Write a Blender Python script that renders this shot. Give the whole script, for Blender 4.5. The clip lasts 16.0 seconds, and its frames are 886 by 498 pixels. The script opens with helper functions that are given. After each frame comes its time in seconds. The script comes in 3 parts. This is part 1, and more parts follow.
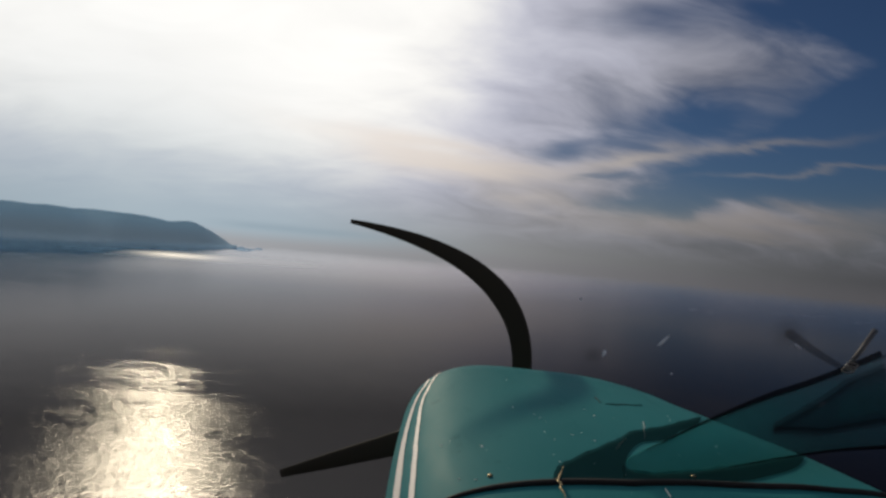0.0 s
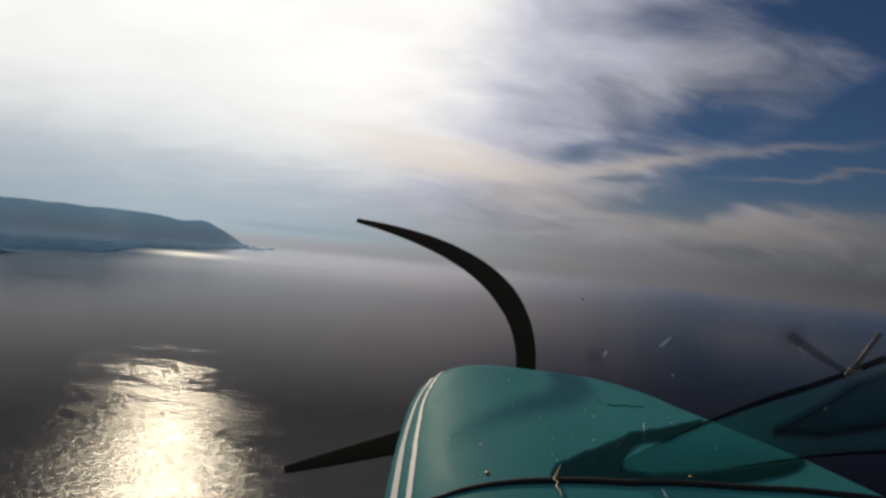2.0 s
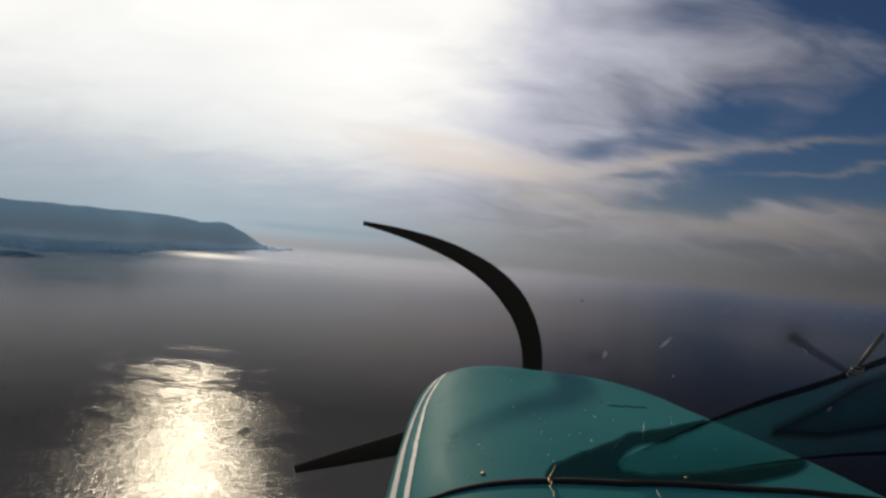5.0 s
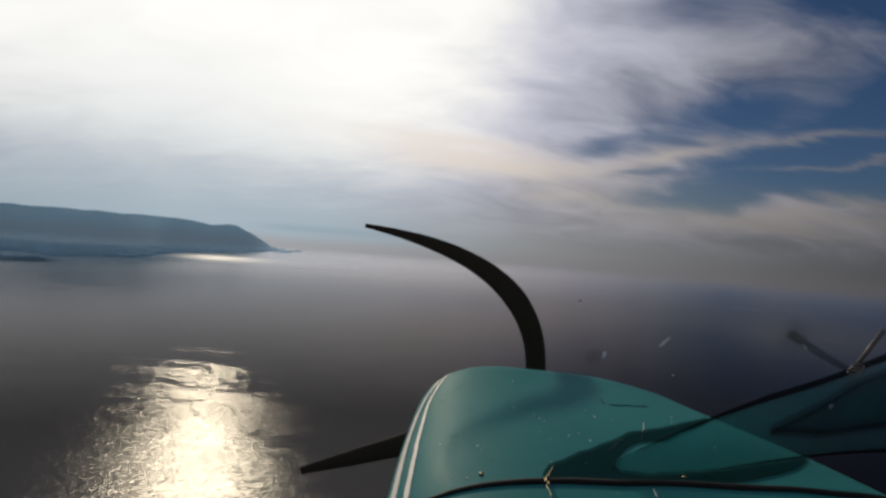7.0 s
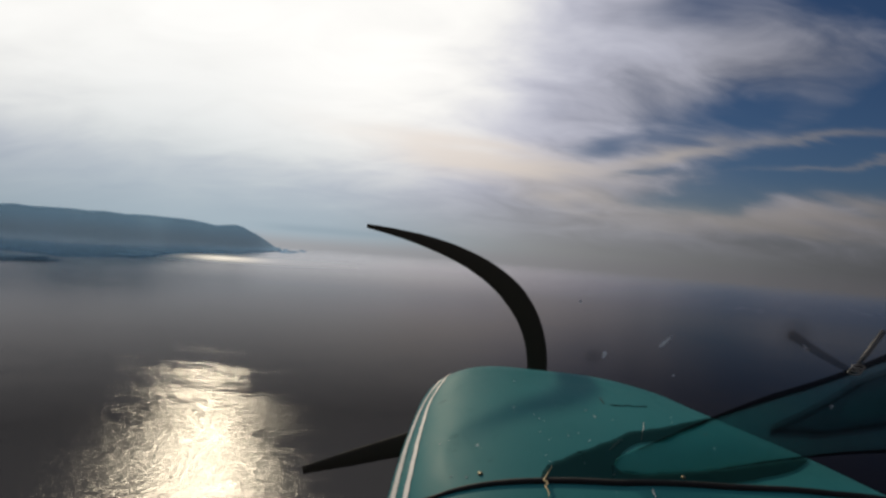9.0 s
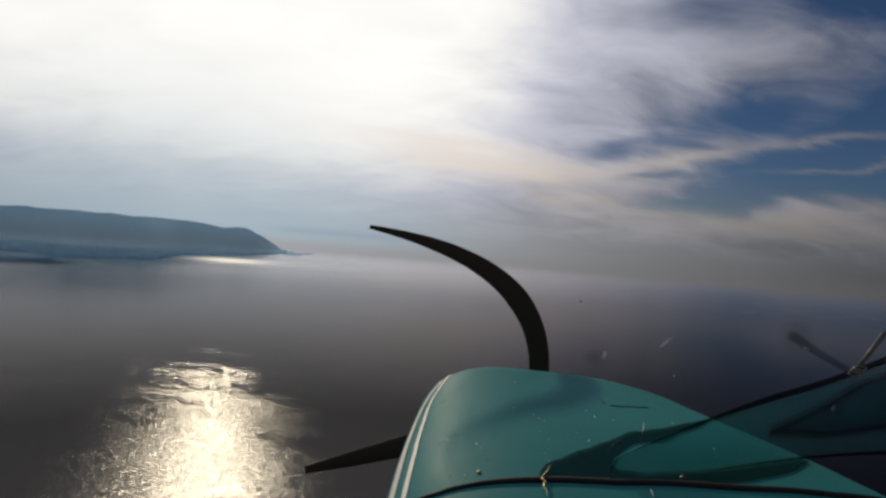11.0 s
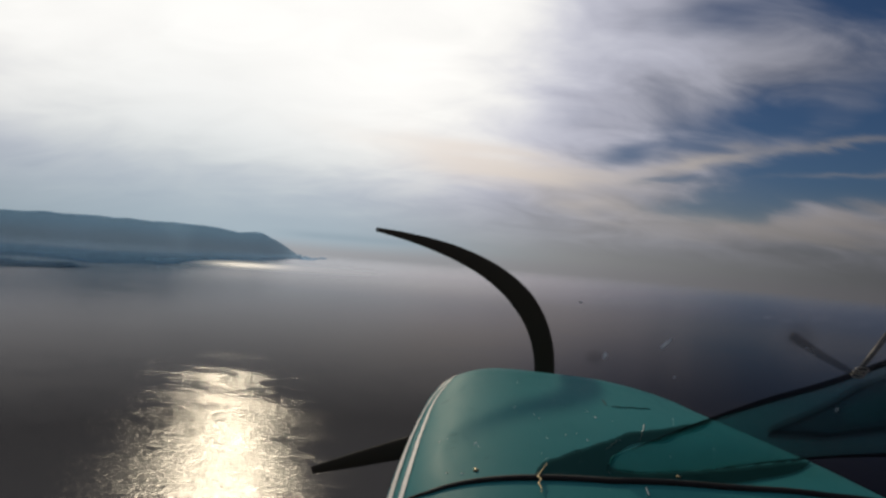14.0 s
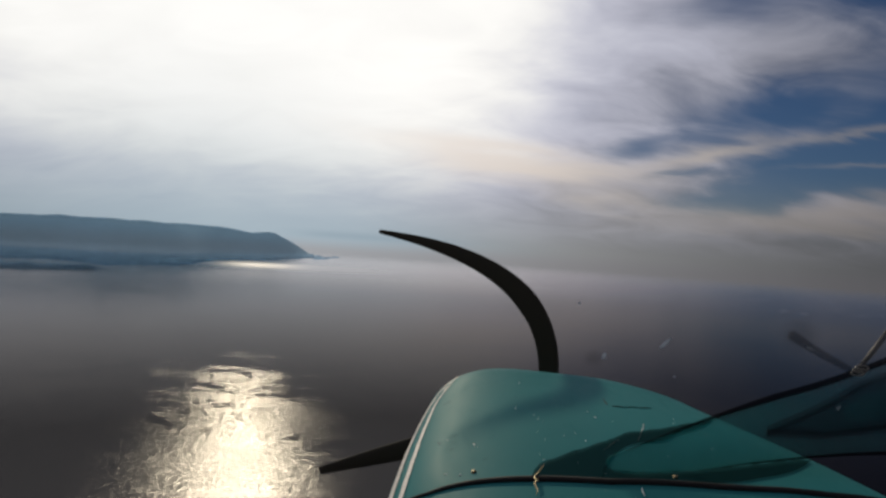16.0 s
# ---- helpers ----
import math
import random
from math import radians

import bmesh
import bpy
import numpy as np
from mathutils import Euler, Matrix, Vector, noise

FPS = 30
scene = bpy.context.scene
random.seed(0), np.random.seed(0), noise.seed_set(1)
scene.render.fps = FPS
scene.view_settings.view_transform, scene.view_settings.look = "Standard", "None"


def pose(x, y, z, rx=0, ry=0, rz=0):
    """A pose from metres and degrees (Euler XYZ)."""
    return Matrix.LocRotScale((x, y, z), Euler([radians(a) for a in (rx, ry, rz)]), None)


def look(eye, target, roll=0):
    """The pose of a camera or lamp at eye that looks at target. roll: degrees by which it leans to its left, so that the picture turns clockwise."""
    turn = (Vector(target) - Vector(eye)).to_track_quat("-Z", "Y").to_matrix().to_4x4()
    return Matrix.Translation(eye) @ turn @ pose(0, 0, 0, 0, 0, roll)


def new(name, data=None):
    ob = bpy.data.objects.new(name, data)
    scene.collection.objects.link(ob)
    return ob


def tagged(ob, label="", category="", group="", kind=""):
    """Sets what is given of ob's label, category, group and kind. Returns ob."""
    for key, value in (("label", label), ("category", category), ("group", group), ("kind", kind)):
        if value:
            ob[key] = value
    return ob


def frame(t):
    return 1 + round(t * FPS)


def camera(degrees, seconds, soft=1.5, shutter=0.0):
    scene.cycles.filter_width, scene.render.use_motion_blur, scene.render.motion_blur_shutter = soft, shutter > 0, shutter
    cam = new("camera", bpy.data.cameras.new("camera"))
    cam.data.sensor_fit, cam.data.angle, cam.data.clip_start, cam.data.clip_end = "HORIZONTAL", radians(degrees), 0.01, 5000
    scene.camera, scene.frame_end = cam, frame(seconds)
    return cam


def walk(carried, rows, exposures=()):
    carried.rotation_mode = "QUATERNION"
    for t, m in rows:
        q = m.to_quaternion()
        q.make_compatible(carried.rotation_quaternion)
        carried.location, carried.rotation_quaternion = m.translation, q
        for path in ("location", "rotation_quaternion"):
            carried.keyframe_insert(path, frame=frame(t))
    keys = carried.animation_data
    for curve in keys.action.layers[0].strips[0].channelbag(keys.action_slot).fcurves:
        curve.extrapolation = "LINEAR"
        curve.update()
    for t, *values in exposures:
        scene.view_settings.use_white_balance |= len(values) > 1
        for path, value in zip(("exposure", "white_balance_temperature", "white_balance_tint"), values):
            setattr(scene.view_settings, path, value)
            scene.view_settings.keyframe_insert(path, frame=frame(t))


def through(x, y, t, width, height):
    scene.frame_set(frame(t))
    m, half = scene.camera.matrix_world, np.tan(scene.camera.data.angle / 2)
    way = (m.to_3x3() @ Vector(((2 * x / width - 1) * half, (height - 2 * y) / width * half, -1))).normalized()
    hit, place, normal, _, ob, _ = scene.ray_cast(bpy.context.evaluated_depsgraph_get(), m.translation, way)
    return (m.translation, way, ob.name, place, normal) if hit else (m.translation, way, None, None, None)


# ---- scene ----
ALTITUDE = 120.0
PATH = (
    (0, -0.0748, 0.0378, 119.9913, 89.800, -4.977, -5.892),
    (0.5, -0.0705, 0.0354, 119.9913, 89.771, -5.121, -5.633),
    (1, -0.0656, 0.0329, 119.9908, 89.813, -5.099, -5.405),
    (1.5, -0.0625, 0.0308, 119.9875, 89.868, -5.465, -5.153),
    (2, -0.0566, 0.0276, 119.9872, 89.868, -5.561, -4.834),
    (2.5, -0.0481, 0.0228, 119.9890, 89.780, -5.679, -4.361),
    (3, -0.0418, 0.0199, 119.9912, 89.747, -5.500, -4.103),
    (3.5, -0.0349, 0.0164, 119.9919, 89.770, -5.374, -3.802),
    (4, -0.0273, 0.0129, 119.9961, 89.657, -5.194, -3.470),
    (6.5, -0.0060, 0.0031, 120.0028, 89.587, -4.587, -2.607),
    (7, 0.0026, -0.0006, 120.0076, 89.495, -4.253, -2.282),
    (7.5, 0.0071, -0.0028, 120.0094, 89.434, -4.234, -2.061),
    (8, 0.0093, -0.0039, 120.0103, 89.397, -4.261, -1.943),
    (8.5, 0.0091, -0.0037, 120.0098, 89.427, -4.214, -1.972),
    (9, 0.0106, -0.0046, 120.0082, 89.498, -4.243, -1.901),
    (11.5, 0.0270, -0.0135, 120.0025, 89.752, -4.430, -1.087),
    (12, 0.0319, -0.0163, 120.0014, 89.783, -4.556, -0.816),
    (12.5, 0.0355, -0.0189, 119.9977, 89.890, -4.814, -0.581),
    (13, 0.0396, -0.0212, 119.9969, 89.927, -4.862, -0.375),
    (13.5, 0.0449, -0.0236, 119.9964, 90.002, -4.728, -0.175),
    (14, 0.0519, -0.0263, 119.9968, 90.095, -4.400, 0.045),
    (14.5, 0.0600, -0.0295, 119.9999, 90.062, -4.107, 0.339),
    (15, 0.0710, -0.0335, 120.0066, 89.933, -3.621, 0.725),
    (15.5, 0.0766, -0.0358, 120.0101, 89.832, -3.510, 0.968),
    (16, 0.0806, -0.0378, 120.0122, 89.743, -3.549, 1.176),
)

cam = camera(75.0, 16.0, soft=2.7)
walk(cam, [(t, pose(x, y, z, rx, ry, rz)) for t, x, y, z, rx, ry, rz in PATH])

# ---- light: hazy low sun ahead, thin cloud, blue gaps away from the sun ----
SUN_AZ, SUN_EL = radians(-19.5), radians(26.0)
SUN = Vector((math.sin(SUN_AZ) * math.cos(SUN_EL), math.cos(SUN_AZ) * math.cos(SUN_EL), math.sin(SUN_EL)))


class Nodes:
    """Small helper for building node trees."""

    def __init__(self, tree):
        self.tree = tree
        tree.nodes.clear()

    def add(self, kind):
        return self.tree.nodes.new(kind)

    def put(self, socket, value):
        if isinstance(value, bpy.types.NodeSocket):
            self.tree.links.new(value, socket)
        elif value is not None:
            if socket.type == "RGBA" and not isinstance(value, (int, float)) and len(value) == 3:
                value = (*value, 1)
            socket.default_value = value

    def math(self, op, a, b=None, c=None, clamp=False):
        n = self.add("ShaderNodeMath")
        n.operation, n.use_clamp = op, clamp
        for s, v in zip(n.inputs, (a, b, c)):
            self.put(s, v)
        return n.outputs[0]

    def vec(self, op, a, b=None):
        n = self.add("ShaderNodeVectorMath")
        n.operation = op
        self.put(n.inputs[0], a)
        self.put(n.inputs[1], b)
        return n.outputs["Value"] if op in ("DOT_PRODUCT", "LENGTH", "DISTANCE") else n.outputs[0]

    def mix(self, fac, a, b, blend="MIX"):
        n = self.add("ShaderNodeMix")
        n.data_type, n.blend_type = "RGBA", blend
        self.put(n.inputs[0], fac)
        self.put(n.inputs[6], a)
        self.put(n.inputs[7], b)
        return n.outputs[2]

    def ramp(self, x, lo, hi, a=0.0, b=1.0):
        n = self.add("ShaderNodeMapRange")
        n.interpolation_type = "SMOOTHSTEP"
        for s, v in zip(n.inputs, (x, lo, hi, a, b)):
            self.put(s, v)
        return n.outputs[0]

    def noise(self, vector, scale, detail=4.0, rough=0.55, warp=0.0):
        n = self.add("ShaderNodeTexNoise")
        self.put(n.inputs["Vector"], vector)
        for k, v in (("Scale", scale), ("Detail", detail), ("Roughness", rough), ("Distortion", warp)):
            n.inputs[k].default_value = v
        return n.outputs["Fac"]

    def mapped(self, vector, scale=(1, 1, 1), turn=0.0, shift=(0, 0, 0)):
        n = self.add("ShaderNodeMapping")
        self.put(n.inputs["Vector"], vector)
        n.inputs["Scale"].default_value = scale
        n.inputs["Rotation"].default_value = (0, 0, radians(turn))
        n.inputs["Location"].default_value = shift
        return n.outputs[0]


def polar(az, r, z=0.0):
    a = radians(az)
    return Vector((math.sin(a) * r, math.cos(a) * r, z))


def build_world():
    world = bpy.data.worlds.new("sky")
    scene.world = world
    world.use_nodes = True
    n = Nodes(world.node_tree)
    d = n.vec("NORMALIZE", n.add("ShaderNodeTexCoord").outputs["Generated"])
    xyz = n.add("ShaderNodeSeparateXYZ")
    n.put(xyz.inputs[0], d)
    x, y, z = xyz.outputs
    up = n.math("MAXIMUM", z, 0.0)
    # azimuth and elevation in degrees, shaken by soft noise so that edges tear like cloud
    lift = n.math("ADD", up, 0.38)
    flat = n.add("ShaderNodeCombineXYZ")
    n.put(flat.inputs[0], n.math("DIVIDE", x, lift))
    n.put(flat.inputs[1], n.math("DIVIDE", y, lift))
    flat = flat.outputs[0]
    az = n.math("MULTIPLY", n.math("ARCTAN2", x, y), 57.2958)
    el = n.math("MULTIPLY", n.math("ARCSINE", z), 57.2958)
    sway = n.noise(n.mapped(flat, (1, 1.6, 1), -15), 2.6, 4, 0.5, 0.4)
    heave = n.noise(n.mapped(flat, (0.7, 1.8, 1), -15, (7, 3, 0)), 3.2, 5, 0.5, 0.5)
    azw = n.math("ADD", az, n.math("MULTIPLY", n.math("SUBTRACT", sway, 0.5), 9.0))
    elw = n.math("ADD", el, n.math("MULTIPLY", n.math("SUBTRACT", heave, 0.5), 4.0))

    def blob(a, e, wide, tall, tilt):
        u, v = n.math("SUBTRACT", azw, a), n.math("SUBTRACT", elw, e)
        v = n.math("SUBTRACT", v, n.math("MULTIPLY", u, tilt))
        u, v = n.math("DIVIDE", u, wide), n.math("DIVIDE", v, tall)
        r = n.math("ADD", n.math("MULTIPLY", u, u), n.math("MULTIPLY", v, v))
        return n.math("POWER", 2.718, n.math("MULTIPLY", r, -1.0))

    sky = n.add("ShaderNodeTexSky")
    sky.sky_type, sky.sun_disc, sky.sun_elevation, sky.sun_rotation = "NISHITA", False, SUN_EL, SUN_AZ
    sky.air_density, sky.dust_density, sky.ozone_density = 1.0, 0.6, 2.5
    blue = n.mix(1.0, sky.outputs[0], SKY_GAIN, "MULTIPLY")
    # nearness to the sun, in the round and along the horizon
    facing = n.vec("DOT_PRODUCT", d, tuple(SUN))
    toward = n.math("MAXIMUM", facing, 0.0)
    away = n.math("MAXIMUM", n.math("MULTIPLY", facing, -1.0), 0.0)
    level = n.vec("NORMALIZE", n.vec("MULTIPLY", d, (1, 1, 0)))
    abeam = n.math("MAXIMUM", n.vec("DOT_PRODUCT", level, (math.sin(SUN_AZ), math.cos(SUN_AZ), 0)), 0.0)
    glare = n.math("POWER", toward, 7.0)
    core = n.math("POWER", toward, 30.0)
    wisp = n.noise(n.mapped(flat, (0.8, 1.5, 1), -15), 4.2, 7, 0.52, 0.8)
    soft = n.noise(n.mapped(flat, (0.8, 1.7, 1), -15, (2, 9, 0)), 2.0, 5, 0.55, 0.6)
    # grey-lavender cloud sheet, white where the sun stands behind it
    light = n.math("ADD", n.math("MULTIPLY", glare, n.math("ADD", 0.52, n.math("MULTIPLY", soft, 0.85))), n.math("ADD", n.math("MULTIPLY", wisp, 0.22), n.math("MULTIPLY", soft, 0.17)))
    light = n.math("ADD", light, n.math("MULTIPLY", core, 0.20))
    light = n.math("ADD", light, n.math("MULTIPLY", away, 0.14))
    # the bright veil round the sun ends in a soft upright edge
    edge = n.math("MULTIPLY", n.ramp(azw, 4.0, 14.0, 1.0, 0.0), n.ramp(elw, 4.5, 10.0))
    light = n.math("ADD", light, n.math("MULTIPLY", edge, 0.22))
    # thick cloud before the sun: as bright as white paper, faintly streaked
    light = n.math("ADD", n.math("SMOOTH_MIN", light, 1.02, 0.35), n.math("MULTIPLY", n.math("SUBTRACT", wisp, 0.5), 0.16))
    tone = n.mix(n.ramp(light, 0.40, 1.0), (0.94, 0.955, 1.13), (1.0, 0.985, 0.955))
    cloud = n.mix(1.0, tone, light, "MULTIPLY")
    cover = n.math("ADD", 0.80, n.math("MULTIPLY", n.math("SUBTRACT", soft, 0.5), 0.6))
    cover = n.math("ADD", cover, n.math("MULTIPLY", glare, 1.0))
    for a, e, wide, tall, tilt, depth in GAPS:
        cover = n.math("SUBTRACT", cover, n.math("MULTIPLY", blob(a, e, wide, tall, tilt), depth))
    cover = n.math("ADD", cover, n.math("MULTIPLY", n.math("SUBTRACT", wisp, 0.5), 0.95))
    cover = n.ramp(cover, -0.15, 0.85)
    colour = n.mix(cover, blue, cloud)
    # low cream-coloured cloud banks
    for a, e, wide, tall, tilt, depth in BANKS:
        colour = n.mix(n.math("MULTIPLY", blob(a, e, wide, tall, tilt), depth), colour,
                       n.mix(n.math("POWER", abeam, 3.0), (0.105, 0.096, 0.098), (0.98, 0.87, 0.78)))
    # pale bluish murk low down, greyer and darker away from the sun
    reach = n.math("ADD", 0.065, n.math("MULTIPLY", n.math("POWER", abeam, 8.0), n.ramp(az, -30.0, 8.0, 0.100, 0.035)))
    depth = n.math("POWER", n.math("DIVIDE", up, reach), 1.5)
    veil = n.math("POWER", 2.718, n.math("MULTIPLY", depth, -1.0))
    near = n.mix(n.ramp(az, -12.0, 16.0), (0.37, 0.455, 0.515), (0.37, 0.375, 0.375))
    murk = n.mix(n.math("POWER", abeam, 3.2), (0.040, 0.041, 0.046), near)
    # a thin bluish layer over the horizon towards the sun, paler water below it
    layer = n.math("DIVIDE", n.math("SUBTRACT", el, 0.45), 0.38)
    layer = n.math("POWER", 2.718, n.math("MULTIPLY", n.math("MULTIPLY", layer, layer), -1.0))
    layer = n.math("MULTIPLY", layer, n.math("MULTIPLY", n.ramp(az, -18.0, -12.0), n.ramp(az, -6.0, 4.0, 0.45, 0.0)))
    murk = n.mix(layer, murk, (0.245, 0.325, 0.385))
    below = n.mix(n.math("POWER", abeam, 4.0), (0.072, 0.070, 0.076), (0.345, 0.34, 0.35))
    murk = n.mix(n.ramp(z, -0.022, 0.006, 0.85, 0.0), murk, below)
    colour = n.mix(n.math("MULTIPLY", veil, 0.97), colour, murk)
    back = n.add("ShaderNodeBackground")
    n.put(back.inputs[0], colour)
    n.put(back.inputs[1], 1.0)
    n.put(n.add("ShaderNodeOutputWorld").inputs[0], back.outputs[0])


# openings and low banks: azimuth, elevation, half breadth, half height, tilt, depth
SKY_GAIN = (0.0135, 0.0185, 0.0260)
# openings at (64, 15) and (46, 40) are unseen, added to darken reflections
GAPS = ((28.5, 13.2, 8.0, 2.5, 0.12, 1.0), (39.0, 12.5, 4.0, 1.8, 0.25, 1.3), (34.5, 8.4, 9.5, 2.2, 0.06, 1.8), (44.0, 10.0, 6.0, 4.0, 0.0, 1.6), (25.0, 5.6, 4.5, 1.2, 0.1, 1.0),
        (20.0, 7.9, 2.6, 0.35, 0.05, 0.8), (16.0, 10.4, 5.0, 1.1, 0.1, 0.6), (11.0, 13.6, 4.0, 0.8, 0.1, 0.3), (37.0, 21.5, 8.0, 3.0, -0.1, 0.95), (24.0, 22.0, 6.0, 2.0, 0.0, 0.45),
        (20.0, 17.5, 8.0, 6.0, 0.1, 0.20), (14.5, 12.0, 5.0, 3.0, 0.1, 0.10), (64.0, 15.0, 18.0, 22.0, 0.0, 1.6), (46.0, 40.0, 30.0, 13.0, 0.0, 1.5), (46.0, 20.0, 6.0, 8.0, 0.0, 0.9))
BANKS = ((1.0, 9.3, 10.0, 1.7, -0.10, 0.65), (9.0, 8.2, 10.0, 1.5, -0.05, 0.9), (15.0, 5.2, 5.0, 1.1, -0.05, 0.5), (23.0, 9.6, 5.0, 0.7, 0.15, 0.7), (35.0, 4.2, 16.0, 1.3, 0.02, 0.75), (34.0, 11.2, 6.0, 0.35, 0.12, 0.40), (39.0, 9.2, 7.0, 0.25, 0.08, 0.35))
build_world()

lamp = bpy.data.lights.new("sun", "SUN")
lamp.energy, lamp.angle, lamp.color = 2.5, radians(3.0), (1.0, 0.87, 0.62)
new("sun", lamp).matrix_world = look(SUN * 100, (0, 0, 0))


# ---- materials ----
def material(name):
    m = bpy.data.materials.new(name)
    m.use_nodes = True
    return m, Nodes(m.node_tree)


def finish(n, shader):
    n.put(n.add("ShaderNodeOutputMaterial").inputs[0], shader)


def surface(n, colour, rough, metal=0.0, bump=None, strength=0.2, reach=0.01, ior=1.45, coat=0.0):
    p = n.add("ShaderNodeBsdfPrincipled")
    n.put(p.inputs["Base Color"], colour)
    n.put(p.inputs["Roughness"], rough)
    n.put(p.inputs["Metallic"], metal)
    n.put(p.inputs["IOR"], ior)
    n.put(p.inputs["Coat Weight"], coat)
    if bump is not None:
        b = n.add("ShaderNodeBump")
        n.put(b.inputs["Height"], bump)
        n.put(b.inputs["Strength"], strength)
        n.put(b.inputs["Distance"], reach)
        n.put(p.inputs["Normal"], b.outputs[0])
    return p.outputs[0]


def sea_material():
    m, n = material("sea_water")
    at = n.add("ShaderNodeNewGeometry").outputs["Position"]
    swell = n.noise(n.mapped(at, (1, 1.7, 1), 14, (31.0, 17.0, 3.3)), 0.13, 3, 0.6)
    ripple = n.noise(n.mapped(at, (1, 1.4, 1), -9, (0, 0, 0.37)), 1.1, 2, 0.6)
    wind = n.noise(n.mapped(at, (0.6, 1.5, 1), 12, (0, 0, 37.0)), 0.010, 6, 0.6, 1.2)
    streak = n.noise(n.mapped(at, (0.8, 1.2, 1), 25, (0, 0, 11.0)), 0.036, 8, 0.75, 0.8)
    # wavelets, longer along the view than across it
    chop = n.add("ShaderNodeTexNoise")
    n.put(chop.inputs["Vector"], n.mapped(at, (1, 0.42, 1), 6, (0, 0, 0.4)))
    for k, v in (("Scale", 0.60), ("Detail", 3.0), ("Roughness", 0.6)):
        chop.inputs[k].default_value = v
    patch = n.math("ADD", n.math("MULTIPLY", wind, 0.45), n.math("MULTIPLY", streak, 0.55))
    patch = n.math("ADD", patch, n.math("MULTIPLY", n.math("SUBTRACT", chop.outputs["Fac"], 0.5), 0.30))
    far = n.vec("LENGTH", n.vec("MULTIPLY", at, (1, 1, 0)))
    # wind-ruffled water near by, breaking up into patches and then calm beyond a wind line
    limit = n.ramp(far, 230.0, 860.0, 0.33, 0.66)
    ruffle = n.ramp(n.math("SUBTRACT", patch, limit), -0.12, 0.16)
    calm = n.math("ADD", 0.160, n.ramp(far, 1050.0, 1900.0, 0.0, 0.105))
    calm = n.math("ADD", calm, n.math("MULTIPLY", n.math("SUBTRACT", wind, 0.5), n.ramp(far, 900.0, 1800.0, 0.12, 0.0)))
    rough = n.math("ADD", calm, n.math("MULTIPLY", ruffle, n.ramp(far, 270.0, 640.0, 0.088, 0.045)))
    # wind-ruffled water in the lee of the headland
    lee = n.vec("SUBTRACT", at, tuple(polar(-16.6, 2430)))
    lee = n.vec("LENGTH", n.vec("MULTIPLY", n.mapped(lee, (1, 1, 1), -4), (1 / 600, 1 / 400, 0)))
    lee = n.ramp(n.math("ADD", lee, n.math("MULTIPLY", n.math("SUBTRACT", streak, 0.5), 0.7)), 0.1, 1.0, 0.038, 0.0)
    rough = n.math("ADD", rough, lee)
    height = n.math("ADD", n.math("MULTIPLY", swell, 0.2), n.math("MULTIPLY", ripple, 0.5))
    bump = n.add("ShaderNodeBump")
    n.put(bump.inputs["Height"], height)
    n.put(bump.inputs["Strength"], n.math("ADD", 0.03, n.math("MULTIPLY", ruffle, 0.27)))
    n.put(bump.inputs["Distance"], 0.8)
    slope = n.vec("MULTIPLY", n.vec("SUBTRACT", chop.outputs["Color"], (0.5, 0.5, 0.5)), (0.28, 0.28, 0.0))
    amount = n.add("ShaderNodeVectorMath")
    amount.operation = "SCALE"
    n.put(amount.inputs[0], slope)
    n.put(amount.inputs["Scale"], n.math("ADD", 0.06, n.math("MULTIPLY", ruffle, 0.94)))
    facet = n.vec("NORMALIZE", n.vec("ADD", bump.outputs[0], amount.outputs[0]))
    body = n.add("ShaderNodeBsdfDiffuse")
    n.put(body.inputs[0], (0.0035, 0.003, 0.0045))
    shine = n.add("ShaderNodeBsdfGlossy")
    shine.distribution = "BECKMANN"
    n.put(shine.inputs["Color"], (1.0, 0.975, 1.0))
    n.put(shine.inputs["Roughness"], rough)
    n.put(shine.inputs["Anisotropy"], 0.08)
    run = n.add("ShaderNodeCombineXYZ")
    n.put(run.inputs[0], math.sin(SUN_AZ))
    n.put(run.inputs[1], math.cos(SUN_AZ))
    n.put(shine.inputs["Tangent"], run.outputs[0])
    n.put(shine.inputs["Normal"], facet)
    edge = n.add("ShaderNodeFresnel")
    n.put(edge.inputs[0], 1.333)
    mix = n.add("ShaderNodeMixShader")
    n.put(mix.inputs[0], n.math("MAXIMUM", n.math("MULTIPLY", n.math("POWER", edge.outputs[0], 2.1), 1.20, clamp=True), 0.033))
    n.put(mix.inputs[1], body.outputs[0])
    n.put(mix.inputs[2], shine.outputs[0])
    # horizon haze imitated: far water turns transparent with distance, showing the sky
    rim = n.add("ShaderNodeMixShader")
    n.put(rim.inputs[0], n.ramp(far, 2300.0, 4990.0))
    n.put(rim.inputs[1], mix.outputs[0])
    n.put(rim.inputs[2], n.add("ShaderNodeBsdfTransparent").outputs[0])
    finish(n, rim.outputs[0])
    return m


